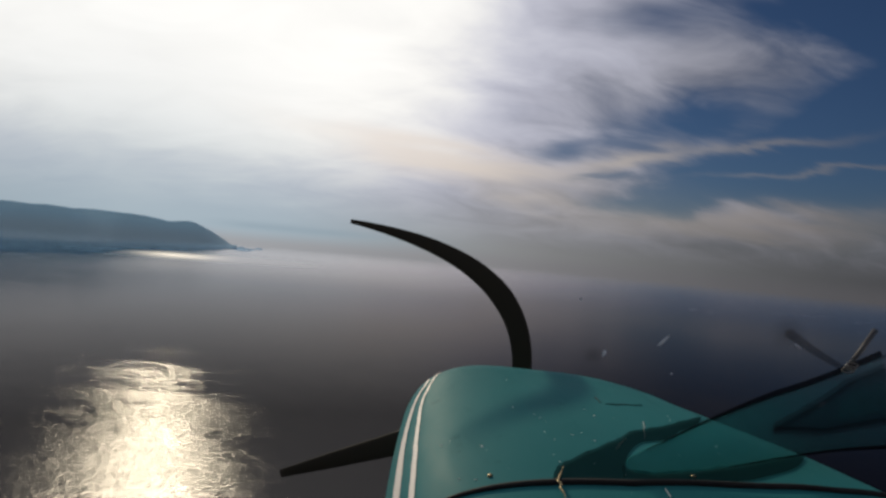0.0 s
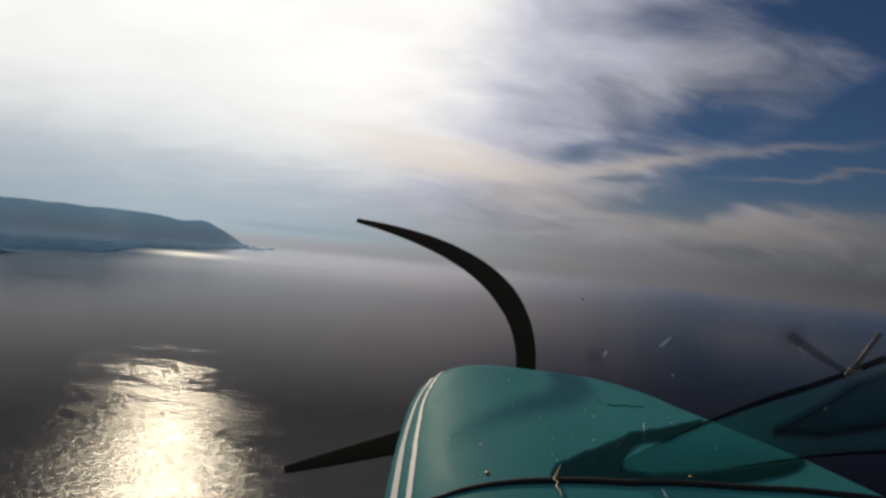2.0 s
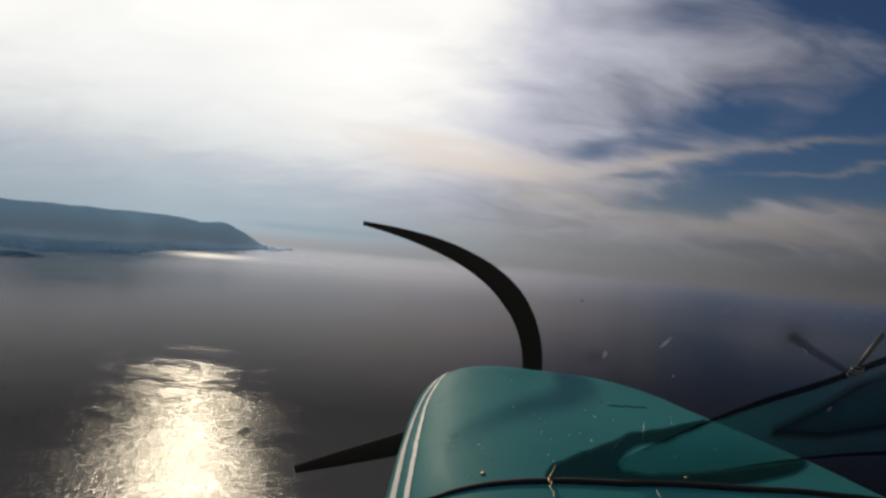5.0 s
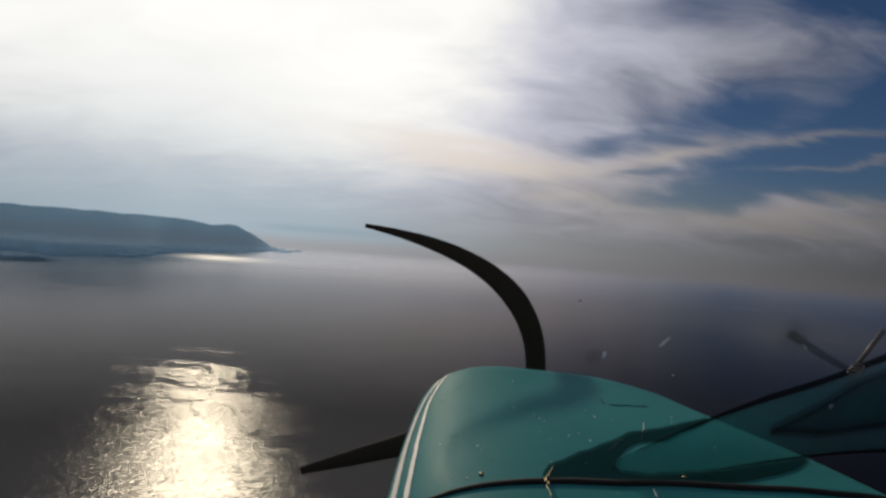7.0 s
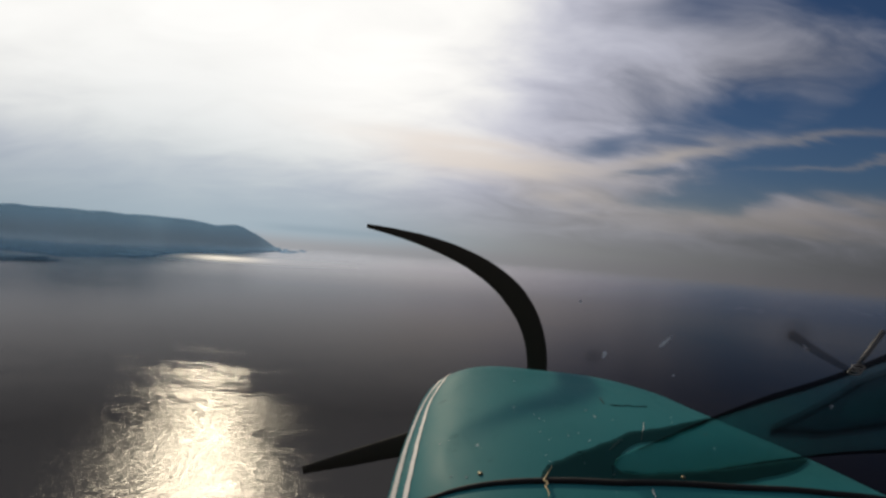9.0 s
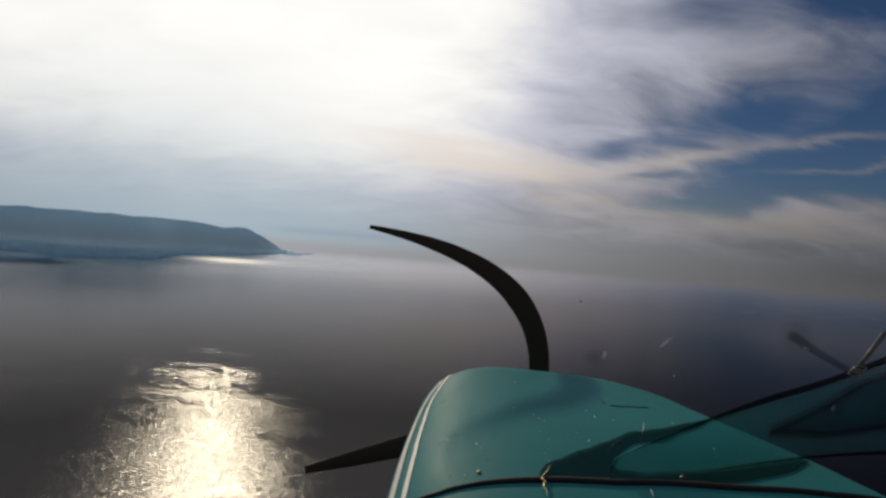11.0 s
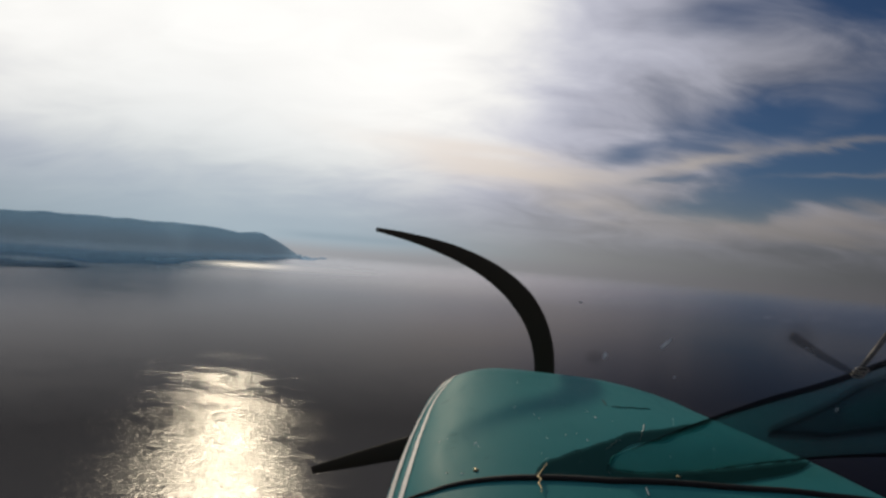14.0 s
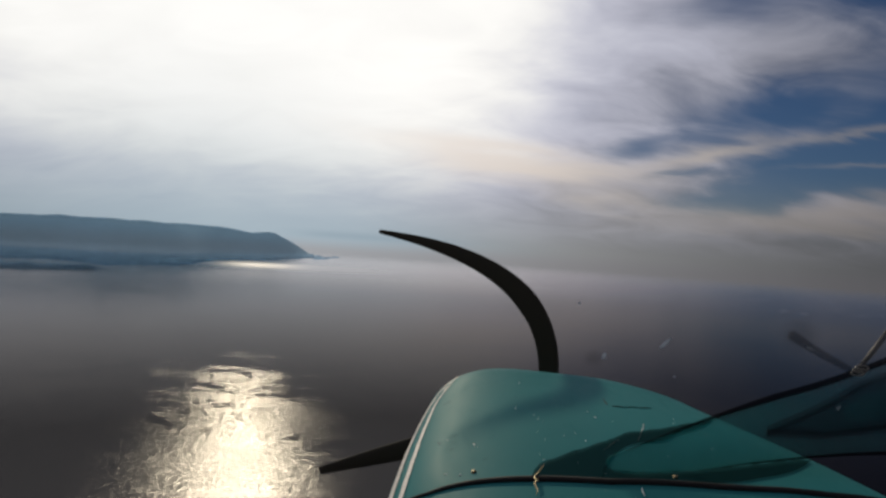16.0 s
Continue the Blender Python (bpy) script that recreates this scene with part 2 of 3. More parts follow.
def forest_material(through):
    m, n = material("see_through_haze_forest")
    at = n.add("ShaderNodeNewGeometry").outputs["Position"]
    stand = n.noise(at, 0.006, 5, 0.6)
    crown = n.noise(at, 0.07, 4, 0.7)
    # the haze's blue is put into the base colour too
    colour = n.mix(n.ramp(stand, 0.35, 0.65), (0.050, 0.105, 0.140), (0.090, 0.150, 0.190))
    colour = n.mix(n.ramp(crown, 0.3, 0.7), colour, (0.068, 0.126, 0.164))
    p = n.add("ShaderNodeBsdfPrincipled")
    n.put(p.inputs["Base Color"], colour)
    n.put(p.inputs["Roughness"], 0.9)
    n.put(p.inputs["Specular IOR Level"], 0.05)
    # blue sheen lightens the slopes as haze would
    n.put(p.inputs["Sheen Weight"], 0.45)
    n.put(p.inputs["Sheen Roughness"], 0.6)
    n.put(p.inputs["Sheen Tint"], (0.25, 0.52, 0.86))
    b = n.add("ShaderNodeBump")
    n.put(b.inputs["Height"], crown)
    n.put(b.inputs["Strength"], 0.35)
    n.put(b.inputs["Distance"], 8.0)
    n.put(p.inputs["Normal"], b.outputs[0])
    # haze imitated: the forest is part-transparent and tinted blue
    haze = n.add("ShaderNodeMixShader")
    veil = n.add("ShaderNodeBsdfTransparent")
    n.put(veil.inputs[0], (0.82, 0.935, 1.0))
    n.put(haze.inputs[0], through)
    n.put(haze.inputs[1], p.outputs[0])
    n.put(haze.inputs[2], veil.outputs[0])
    finish(n, haze.outputs[0])
    return m


def rock_material():
    m, n = material("see_through_haze_rock")
    at = n.add("ShaderNodeNewGeometry").outputs["Position"]
    grain = n.noise(at, 0.12, 6, 0.65)
    # haze imitated: the rock is mostly transparent with a blue tint
    haze = n.add("ShaderNodeMixShader")
    veil = n.add("ShaderNodeBsdfTransparent")
    n.put(veil.inputs[0], (0.80, 0.92, 1.0))
    n.put(haze.inputs[0], 0.86)
    n.put(haze.inputs[1], surface(n, n.mix(grain, (0.05, 0.058, 0.065), (0.11, 0.118, 0.125)), 0.9, bump=grain, strength=0.4, reach=2.0, ior=1.1))
    n.put(haze.inputs[2], veil.outputs[0])
    finish(n, haze.outputs[0])
    return m


def paint_material():
    m, n = material("teal_gloss_paint")
    at = n.add("ShaderNodeTexCoord").outputs["Object"]
    cloud = n.noise(at, 3.0, 4, 0.6)
    grime = n.noise(n.mapped(at, (1, 0.35, 1)), 14.0, 6, 0.7, 0.6)
    fleck = n.noise(at, 120.0, 2, 0.5)
    colour = n.mix(cloud, (0.018, 0.110, 0.120), (0.024, 0.144, 0.156))
    colour = n.mix(n.ramp(grime, 0.58, 0.78, 0.0, 0.45), colour, (0.004, 0.055, 0.058))
    colour = n.mix(n.ramp(fleck, 0.74, 0.80, 0.0, 0.5), colour, (0.25, 0.36, 0.34))
    rough = n.ramp(grime, 0.3, 0.8, 0.52, 0.62)
    finish(n, surface(n, colour, rough, bump=cloud, strength=0.06, reach=0.01, ior=1.10))
    return m


def plain_material(name, colour, rough, metal=0.0, scale=30.0, vary=0.25, ior=1.45, clear=0.0):
    m, n = material(name)
    at = n.add("ShaderNodeTexCoord").outputs["Object"]
    grain = n.noise(at, scale, 5, 0.6)
    dark = tuple(c * (1 - vary) for c in colour)
    light = tuple(min(1.0, c * (1 + vary)) for c in colour)
    skin = surface(n, n.mix(grain, dark, light), n.ramp(grain, 0.2, 0.8, rough * 0.8, min(1.0, rough * 1.2)), metal,
                   bump=grain, strength=0.15, reach=0.002, ior=ior)
    if clear:
        mix = n.add("ShaderNodeMixShader")
        n.put(mix.inputs[0], clear)
        n.put(mix.inputs[1], skin)
        n.put(mix.inputs[2], n.add("ShaderNodeBsdfTransparent").outputs[0])
        skin = mix.outputs[0]
    finish(n, skin)
    return m


SEA = sea_material()
FOREST, UNDERLAY = forest_material(0.55), forest_material(0.80)
ROCK = rock_material()
PAINT = paint_material()
WHITE = plain_material("cream_white_stripe_paint", (0.52, 0.50, 0.47), 0.5, 0, 60, 0.15)
BLADE = plain_material("black_blade_paint", (0.026, 0.022, 0.015), 0.75, 0, 25, 0.4, 1.25)
RUBBER = plain_material("black_rubber", (0.010, 0.010, 0.011), 0.75, 0, 30, 0.3, 1.3)
STEEL = plain_material("worn_steel", (0.22, 0.21, 0.19), 0.5, 1.0, 80)
ROD = plain_material("dull_clear_rod", (0.09, 0.085, 0.08), 0.6, 0.6, 80, 0.25, 1.4, 0.35)
BRASS = plain_material("tarnished_brass", (0.20, 0.165, 0.10), 0.5, 1.0, 80)


def smear_material():
    m, n = material("dried_smear")
    at = n.add("ShaderNodeTexCoord").outputs["Object"]
    grain = n.noise(at, 160.0, 4, 0.6)
    glow = n.add("ShaderNodeBsdfTranslucent")
    n.put(glow.inputs[0], n.mix(grain, (0.19, 0.21, 0.26), (0.40, 0.44, 0.53)))
    finish(n, glow.outputs[0])
    return m


SMEAR = smear_material()
PALE = plain_material("pale_dried_residue", (0.42, 0.46, 0.46), 0.6, 0, 120)


def leaf_material():
    """Windscreen reflection as a clear teal skin, denser towards its foot."""
    m, n = material("teal_reflection_skin")
    co = n.add("ShaderNodeTexCoord")
    xyz = n.add("ShaderNodeSeparateXYZ")
    n.put(xyz.inputs[0], co.outputs["Generated"])
    grain = n.noise(co.outputs["Object"], 9.0, 5, 0.6, 0.4)
    clear = n.math("ADD", n.ramp(xyz.outputs[0], 0.10, 0.80, 0.60, 0.80), n.math("MULTIPLY", n.math("SUBTRACT", grain, 0.5), 0.12))
    mix = n.add("ShaderNodeMixShader")
    n.put(mix.inputs[0], clear)
    n.put(mix.inputs[1], surface(n, n.mix(grain, (0.006, 0.125, 0.120), (0.008, 0.155, 0.148)), 0.5, ior=1.12))
    n.put(mix.inputs[2], n.add("ShaderNodeBsdfTransparent").outputs[0])
    finish(n, mix.outputs[0])
    return m


LEAF = leaf_material()
# see-through skins that paint the windscreen reflection's dark parts
INSET = plain_material("dark_reflection_skin", (0.010, 0.030, 0.037), 0.8, 0, 5, 0.3, 1.05, 0.65)
DARK_EDGE = plain_material("dark_reflection_edge", (0.006, 0.006, 0.008), 0.8, 0, 30, 0.3, 1.1, 0.35)
GHOST = plain_material("dark_faint_rod", (0.010, 0.010, 0.011), 0.8, 0, 30, 0.3, 1.1, 0.72)
CHIP_GLINT = plain_material("bright_chip_glint", (0.82, 0.84, 0.82), 0.35, 0.0, 90)
DARK_BAR = plain_material("dark_reflection_bar", (0.008, 0.012, 0.014), 0.8, 0, 30, 0.3, 1.05, 0.80)
LINING = plain_material("grey_cabin_lining", (0.22, 0.22, 0.21), 0.8, 0, 12)
GRIME = plain_material("thin_grime", (0.004, 0.030, 0.034), 0.9, 0, 40, 0.3, 1.03, 0.88)


def film_material():
    """A dark film that thins out towards its rim."""
    m, n = material("thin_dark_film")
    at = n.add("ShaderNodeTexCoord").outputs["Generated"]
    out = n.vec("LENGTH", n.vec("MULTIPLY", n.vec("SUBTRACT", at, (0.5, 0.5, 0.5)), (2, 0, 2)))
    out = n.math("ADD", out, n.math("MULTIPLY", n.math("SUBTRACT", n.noise(at, 4.0, 4, 0.6), 0.5), 0.5))
    mix = n.add("ShaderNodeMixShader")
    n.put(mix.inputs[0], n.ramp(out, 0.0, 0.95, 0.86, 1.0))
    n.put(mix.inputs[1], surface(n, (0.012, 0.012, 0.014), 0.8, ior=1.05))
    n.put(mix.inputs[2], n.add("ShaderNodeBsdfTransparent").outputs[0])
    finish(n, mix.outputs[0])
    return m


FILM = film_material()
# colour for the windscreen reflection's dark parts on the cowling
DARK_TEAL = plain_material("painted_dark_reflection", (0.004, 0.020, 0.024), 0.9, 0, 6, 0.3, 1.03, 0.22)


# ---- mesh helpers ----
def part(name, bm, mat, parent=None, label=""):
    mesh = bpy.data.meshes.new(name)
    bmesh.ops.recalc_face_normals(bm, faces=bm.faces)
    for f in bm.faces:
        f.smooth = True
    bm.to_mesh(mesh)
    bm.free()
    mesh.materials.append(mat)
    ob = new(name, mesh)
    ob.parent = parent
    return tagged(ob, label)


def sheet(rows, closed=False):
    """A bmesh skin over rows of points, all of one length."""
    bm = bmesh.new()
    vs = [[bm.verts.new(p) for p in row] for row in rows]
    for a, b in zip(vs, vs[1:]):
        k = len(a)
        for i in range(k if closed else k - 1):
            j = (i + 1) % k
            bm.faces.new((a[i], a[j], b[j], b[i]))
    return bm


def tube(points, radius, sides=10):
    """A rod along points, capped; radius may be a function of 0..1."""
    pts = [Vector(p) for p in points]
    rows = []
    for i, p in enumerate(pts):
        way = (pts[min(i + 1, len(pts) - 1)] - pts[max(i - 1, 0)]).normalized()
        side = way.cross(Vector((0.13, 0.2, 1))).normalized()
        up = side.cross(way)
        r = radius(i / (len(pts) - 1)) if callable(radius) else radius
        rows.append([p + r * (math.cos(a) * side + math.sin(a) * up) for a in (2 * math.pi * k / sides for k in range(sides))])
    bm = sheet(rows, True)
    bm.verts.ensure_lookup_table()
    bm.faces.new(bm.verts[:sides])
    bm.faces.new(bm.verts[-sides:])
    return bm


def along(table, x):
    xs, ys = zip(*table)
    return float(np.interp(x, xs, ys))


# ---- sea ----
def build_sea():
    rings = [0.0] + [12 * 1.09 ** k for k in range(71)]
    rows = [[polar(360 * k / 120, r) for k in range(120)] for r in rings[1:]]
    bm = sheet(rows, True)
    bm.verts.ensure_lookup_table()
    bm.faces.new(bm.verts[:120])
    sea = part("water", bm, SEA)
    tagged(sea, "dark rippled sea with a sun glitter path", "sea", kind="structure")


build_sea()

# ---- wooded coast: near shore distance and skyline angle by azimuth ----
SHORE = ((-95, 1900), (-60, 2050), (-40, 2300), (-35, 2290), (-33, 2170), (-31.4, 2050), (-28, 2140), (-25.6, 2150), (-24.6, 2260), (-23.6, 2470), (-22.6, 2660),
         (-17.8, 3000), (-14.9, 3460), (-13.6, 3700))
SKYLINE = ((-95, 0.0), (-60, 0.35), (-45, 0.3), (-40, 0.45), (-36, 0.56), (-34.8, 0.68), (-33.5, 0.61), (-31, 0.69), (-29.8, 0.61), (-28.5, 0.67), (-26.9, 0.54), (-25.2, 0.63),
           (-23.3, 0.58), (-21.4, 0.47), (-19.6, 0.19), (-18.7, 0.26), (-18.0, 0.34), (-17.4, 0.24), (-17.0, 0.08), (-15.9, -0.45), (-14.9, -1.05), (-14.0, -1.68), (-13.7, -1.85))


def build_coast():
    rows = []
    for i in range(361):
        az = -95 + (95 - 13.7) * (i / 360) ** 0.62
        near = along(SHORE, az) + 16 * noise.noise((az * 0.9, 3.1, 0))
        inner = sum(along(SHORE, az + 0.4 * k) for k in range(-3, 4)) / 7 + 16 * noise.noise((az * 0.9, 3.1, 0))
        crest = min(inner, near + 50) + 220
        top = max(ALTITUDE + math.tan(radians(along(SKYLINE, az))) * crest, 1.0)
        row = []
        for j in range(81):
            u = j / 80
            r = near - 12 + (crest + 750 - near) * u
            x = (r - near) / (crest - near)
            if x <= 0:
                h = -3.0
            elif r < crest:
                h = 5 * min(1.0, (r - near) / 15) + (top - 5) * (0.75 * x + 0.25 * math.sin(x * math.pi / 2))
            else:
                h = top * max(0.0, math.cos(min(1.0, (r - crest) / 700) * math.pi / 2))
            p = polar(az, r)
            rough = noise.fractal((p.x * 0.004, p.y * 0.004, 0.3), 0.9, 2.1, 5)
            fuzz = noise.fractal((p.x * 0.03, p.y * 0.03, 5.0), 0.8, 2.0, 3)
            k = min(1.0, max(0.0, h) / 40)
            h += k * (rough * 0.03 * top * (0.5 if 0.8 < x < 1.3 else 1.0) + fuzz * 1.0)
            row.append((p.x, p.y, h))
        rows.append(row)
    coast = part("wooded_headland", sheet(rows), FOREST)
    # flat see-through sheet added to darken and even out the headland's foot
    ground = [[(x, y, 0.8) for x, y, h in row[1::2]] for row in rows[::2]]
    part("tone_underlay", sheet(ground), UNDERLAY, coast, "see-through sheet added to even the headland's tone")
    shore = []
    for i in range(301):
        az = -60 + (60 - 13.75) * (i / 300) ** 0.7
        near = along(SHORE, az) + 16 * noise.noise((az * 0.9, 3.1, 0))
        row = []
        for j in range(7):
            p = polar(az, near - 14 + 6 * j)
            lump = noise.fractal((p.x * 0.05, p.y * 0.05, 2.0), 0.8, 2.0, 4)
            row.append((p.x, p.y, -1.5 + (5.5 + 4 * lump) * math.sin(math.pi * (j + 0.4) / 7)))
        shore.append(row)
    part("rocky_shore", sheet(shore), ROCK, coast, "grey broken rock along the waterline")
    tagged(coast, "long dark wooded headland rising from the sea in haze", "headland")


def build_spit():
    rows = []
    for i in range(161):
        u = i / 160
        az = -70 + (70 - 31.2) * u
        mid = 1850 - 25 * math.sin(u * 9) - 10 * u
        tall = 19 * min(1.0, (1 - u) * 22 + 0.1) * (0.8 + 0.35 * noise.noise((az * 0.8, 0, 0)))
        half = 42 * min(1.0, (1 - u) * 10 + 0.15)
        row = []
        for j in range(13):
            v = j / 6 - 1
            p = polar(az, mid + v * half)
            row.append((p.x, p.y, tall * (1 - abs(v) ** 2.6) - 1.0 + (1 - abs(v)) * 2.5 * noise.noise((p.x * 0.05, p.y * 0.05, 1))))
        rows.append(row)
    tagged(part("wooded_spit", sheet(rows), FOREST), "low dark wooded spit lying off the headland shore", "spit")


def build_rock(az, r, long, deep, tall, seed):
    bm = bmesh.new()
    bmesh.ops.create_icosphere(bm, subdivisions=3, radius=1)
    for v in bm.verts:
        k = 1 + 0.35 * noise.fractal(v.co * 1.6 + Vector((seed, 0, 0)), 0.8, 2, 4)
        v.co = Vector((v.co.x * long, v.co.y * deep, max(v.co.z, -0.3) * tall)) * k
    ob = part("sea_rock", bm, ROCK)
    ob.matrix_world = Matrix.Translation(polar(az, r, 0)) @ pose(0, 0, 0, 0, 0, -az)
    tagged(ob, "small dark rocky islet standing off the headland tip", "rock", "rocks off the headland")


build_coast()
build_spit()
build_rock(-13.25, 3560, 48, 25, 17, 1.0)
build_rock(-12.35, 3700, 16, 12, 9, 5.0)
build_rock(-11.7, 3900, 26, 14, 10, 9.0)


# ---- light aircraft: cowling, propeller and fittings; local x right, y ahead, z up ----
aircraft = new("light_aircraft")
aircraft.matrix_world = pose(0, 0, ALTITUDE, 89.74, -4.55, -2.35) @ pose(0, 0, 0, -90)
tagged(aircraft, "teal light aircraft nose with white pinstripes and black propeller", "aircraft")


def hull(d, u):
    """A point of the cowling at station d, u from 0 (left side) to 1 (right side); depth is squeezed along sight lines
    to fit the camera's view.
    """
    s = (d - 0.95) / 1.145
    half = 0.5294 - 0.1285 * max(s, 0.0) ** 1.4972
    base = -0.6400 - 0.1002 * s
    top = -0.3821 + 0.0038 * s
    n = 3.3455 + 0.2353 * s
    q = min(max((d - 1.792) / 0.303, 0.0), 1.0)
    k = math.sqrt(1 - 0.75 * q * q)
    c, sn = math.cos(math.pi * u), math.sin(math.pi * u)
    x = -half * k * math.copysign(abs(c) ** (2 / n), c)
    z = (top - base) * k * math.copysign(abs(sn) ** (2 / n), sn)
    # dip fitted to the outline in the camera's view
    z -= 0.0228 * min(max((d - 1.2) / 0.5, 0.0), 1.0) * math.exp(-((u - 0.6241) / 0.14) ** 2)
    a = radians(4.904)
    x, z = x * math.cos(a) + z * math.sin(a), -x * math.sin(a) + z * math.cos(a)
    return Vector((0.4056 - 0.0975 * s + x, d, base + z)) * ((0.24 + 0.8 * d) / d)


def outward(d, u):
    a = hull(d + 0.002, u) - hull(d - 0.002, u)
    b = hull(d, u + 0.002) - hull(d, u - 0.002)
    n = a.cross(b).normalized()
    return n if n.z > 0 else -n


SEAM = ((0.1464, 0.9747), (0.2019, 0.9385), (0.2393, 0.9258), (0.3865, 0.9160), (0.4613, 0.9131), (0.4934, 0.9282), (0.5363, 0.9465), (0.5749, 0.9515), (0.6408, 0.9766), (0.7100, 1.0100))


def build_cowling():
    stations = [0.80 + 0.992 * k / 30 for k in range(31)] + [1.792 + 0.303 * math.sin(k / 14 * math.pi / 2) for k in range(1, 15)]
    us = [-0.16 + 1.32 * k / 96 for k in range(97)]
    rows = [[hull(d, u) for u in us] for d in stations]
    face = rows[-1]
    mid = sum(face, Vector()) / len(face)
    for k in (0.8, 0.5, 0.2):
        rows.append([mid + (p - mid) * k + Vector((0, 0.03 * (1 - k), 0)) for p in face])
    cowl = part("cowling", sheet(rows), PAINT, aircraft, "glossy teal engine cowling with small chips")
    # the cowling's rear edge laps over the deck, with a rubber strip under the lap
    rear = [[hull(d, u) - outward(d, u) * 0.004 for u in us] for d in (0.50, 0.58, 0.64, 0.70, 0.76, 0.803)]
    part("rear_deck", sheet(rear), PAINT, aircraft, "teal deck below the windscreen")
    seam = []
    for k in range(91):
        u = 0.19 + 0.47 * k / 90
        seam.append(hull(along(SEAM, u), u) + outward(along(SEAM, u), u) * 0.001)
    part("seam_gasket", tube(seam, lambda t: 0.003 + 0.0035 * min(1.0, 2.5 * t)), RUBBER, cowl, "black rubber seam strip")
    return cowl


def stripe(cowl, line, wide, d0, d1):
    """A pinstripe along u = line(d), of a width that grows towards the rear."""
    rows = []
    for k in range(70):
        d = d0 + (d1 - d0) * k / 69
        m = along(line, d) + 0.0030 * noise.noise((d * 26, wide * 300, 0)) + 0.0014 * noise.noise((d * 90, wide * 700, 0))
        reach = (hull(d, m + 0.003) - hull(d, m - 0.003)).length / 0.006
        h = wide * (1.15 - 0.75 * (d - 0.96) / 0.9) / reach
        rows.append([hull(d, u) + outward(d, u) * 0.002 for u in (m + h * (j / 2 - 1) for j in range(5))])
    part("pinstripe", sheet(rows), WHITE, cowl, "cream white painted pinstripe")


def screw(cowl, d, u, r, mat):
    n = outward(d, u)
    bm = bmesh.new()
    bmesh.ops.create_cone(bm, cap_ends=True, segments=14, radius1=r, radius2=r * 0.7, depth=r * 0.7)
    m = Matrix.Translation(hull(d, u) + n * r * 0.3) @ n.to_track_quat("Z", "Y").to_matrix().to_4x4()
    bm.transform(m)
    part("screw", bm, mat, cowl, "small metal fastener")


cowling = build_cowling()
stripe(cowling, ((0.9365, 0.1592), (0.9961, 0.1709), (1.0866, 0.1826), (1.2023, 0.1919), (1.3904, 0.2050), (1.5476, 0.2143), (1.6376, 0.2288), (1.7080, 0.2481), (1.7784, 0.2659), (1.8513, 0.2946)), 0.0062, 0.92, 1.84)
stripe(cowling, ((0.9445, 0.1111), (1.0024, 0.1149), (1.0665, 0.1219), (1.1630, 0.1330), (1.2920, 0.1405), (1.4830, 0.1588), (1.6235, 0.1803), (1.6997, 0.2002), (1.7468, 0.2255), (1.8253, 0.2546)), 0.0125, 0.92, 1.80)


def hull_line(points, count=14, off=0.0015):
    """Points along the cowling through (d, u) pairs."""
    ds, us = zip(*points)
    out = []
    for k in range(count):
        t = k / (count - 1) * (len(points) - 1)
        d, u = float(np.interp(t, range(len(ds)), ds)), float(np.interp(t, range(len(us)), us))
        out.append(hull(d, u) + outward(d, u) * off)
    return out


# white fasteners have the sun's glint put into their colour
for d, u, r, mat in ((0.9672, 0.3229, 0.0050, BRASS), (1.1055, 0.3321, 0.0024, CHIP_GLINT), (1.3045, 0.4924, 0.0024, CHIP_GLINT), (0.9600, 0.4981, 0.0050, BRASS),
                     (1.1212, 0.4700, 0.0018, CHIP_GLINT), (1.1405, 0.4920, 0.0022, CHIP_GLINT), (1.1406, 0.5283, 0.0020, CHIP_GLINT), (1.2393, 0.5446, 0.0024, STEEL)):
    screw(cowling, d, u, r, mat)
# bent metal bracket over the seam
part("seam_bracket", tube([p + Vector((0, 0, 0.007)) for p in hull_line(((0.9607, 0.4120), (0.9430, 0.4068), (0.9312, 0.4029), (0.9037, 0.3940), (0.8936, 0.3962), (0.8819, 0.3914), (0.8579, 0.3911), (0.8421, 0.3875)), 22)],
                          lambda t: 0.0006 + 0.0012 * math.sin(t * math.pi) ** 2, 8), BRASS, cowling, "worn metal bracket over the seam")


def stroke(name, start, end, wide, mat, label, wobble=0.0):
    a, b = (hull(*q) + outward(*q) * 0.001 for q in (start, end))
    pts = [a.lerp(b, k / 12) + Vector((0, wobble * math.sin(k * 1.3), 0)) for k in range(13)]
    part(name, tube(pts, lambda t: 0.0005 + wide * (0.35 + abs(math.sin(t * 9)) * 0.65) * math.sin(0.3 + t * 2.5), 6), mat, cowling, label)


stroke("paint_scratch", (1.4301, 0.5014), (1.4589, 0.5315), 0.0014, RUBBER, "dark scratch in the paint", 0.003)
stroke("paint_scratch", (1.5050, 0.5016), (1.4385, 0.5006), 0.0008, RUBBER, "dark scratch in the paint", 0.002)
stroke("paint_chip", (1.1385, 0.4911), (1.0714, 0.4779), 0.0014, PALE, "pale dried smear on the paint", 0.003)
stroke("paint_chip", (1.2838, 0.5052), (1.1464, 0.4990), 0.0006, PALE, "pale dried smear on the paint", 0.003)
stroke("paint_chip", (0.9007, 0.4792), (0.8689, 0.4764), 0.0008, PALE, "pale dried smear on the paint")
SPLATS = ((1.5006, 0.2631, 0.010), (1.1864, 0.2930, 0.008), (1.4575, 0.4221, 0.004), (1.0196, 0.3450, 0.005), (1.1494, 0.3676, 0.004), (1.1036, 0.2906, 0.005), (1.0523, 0.4539, 0.006))
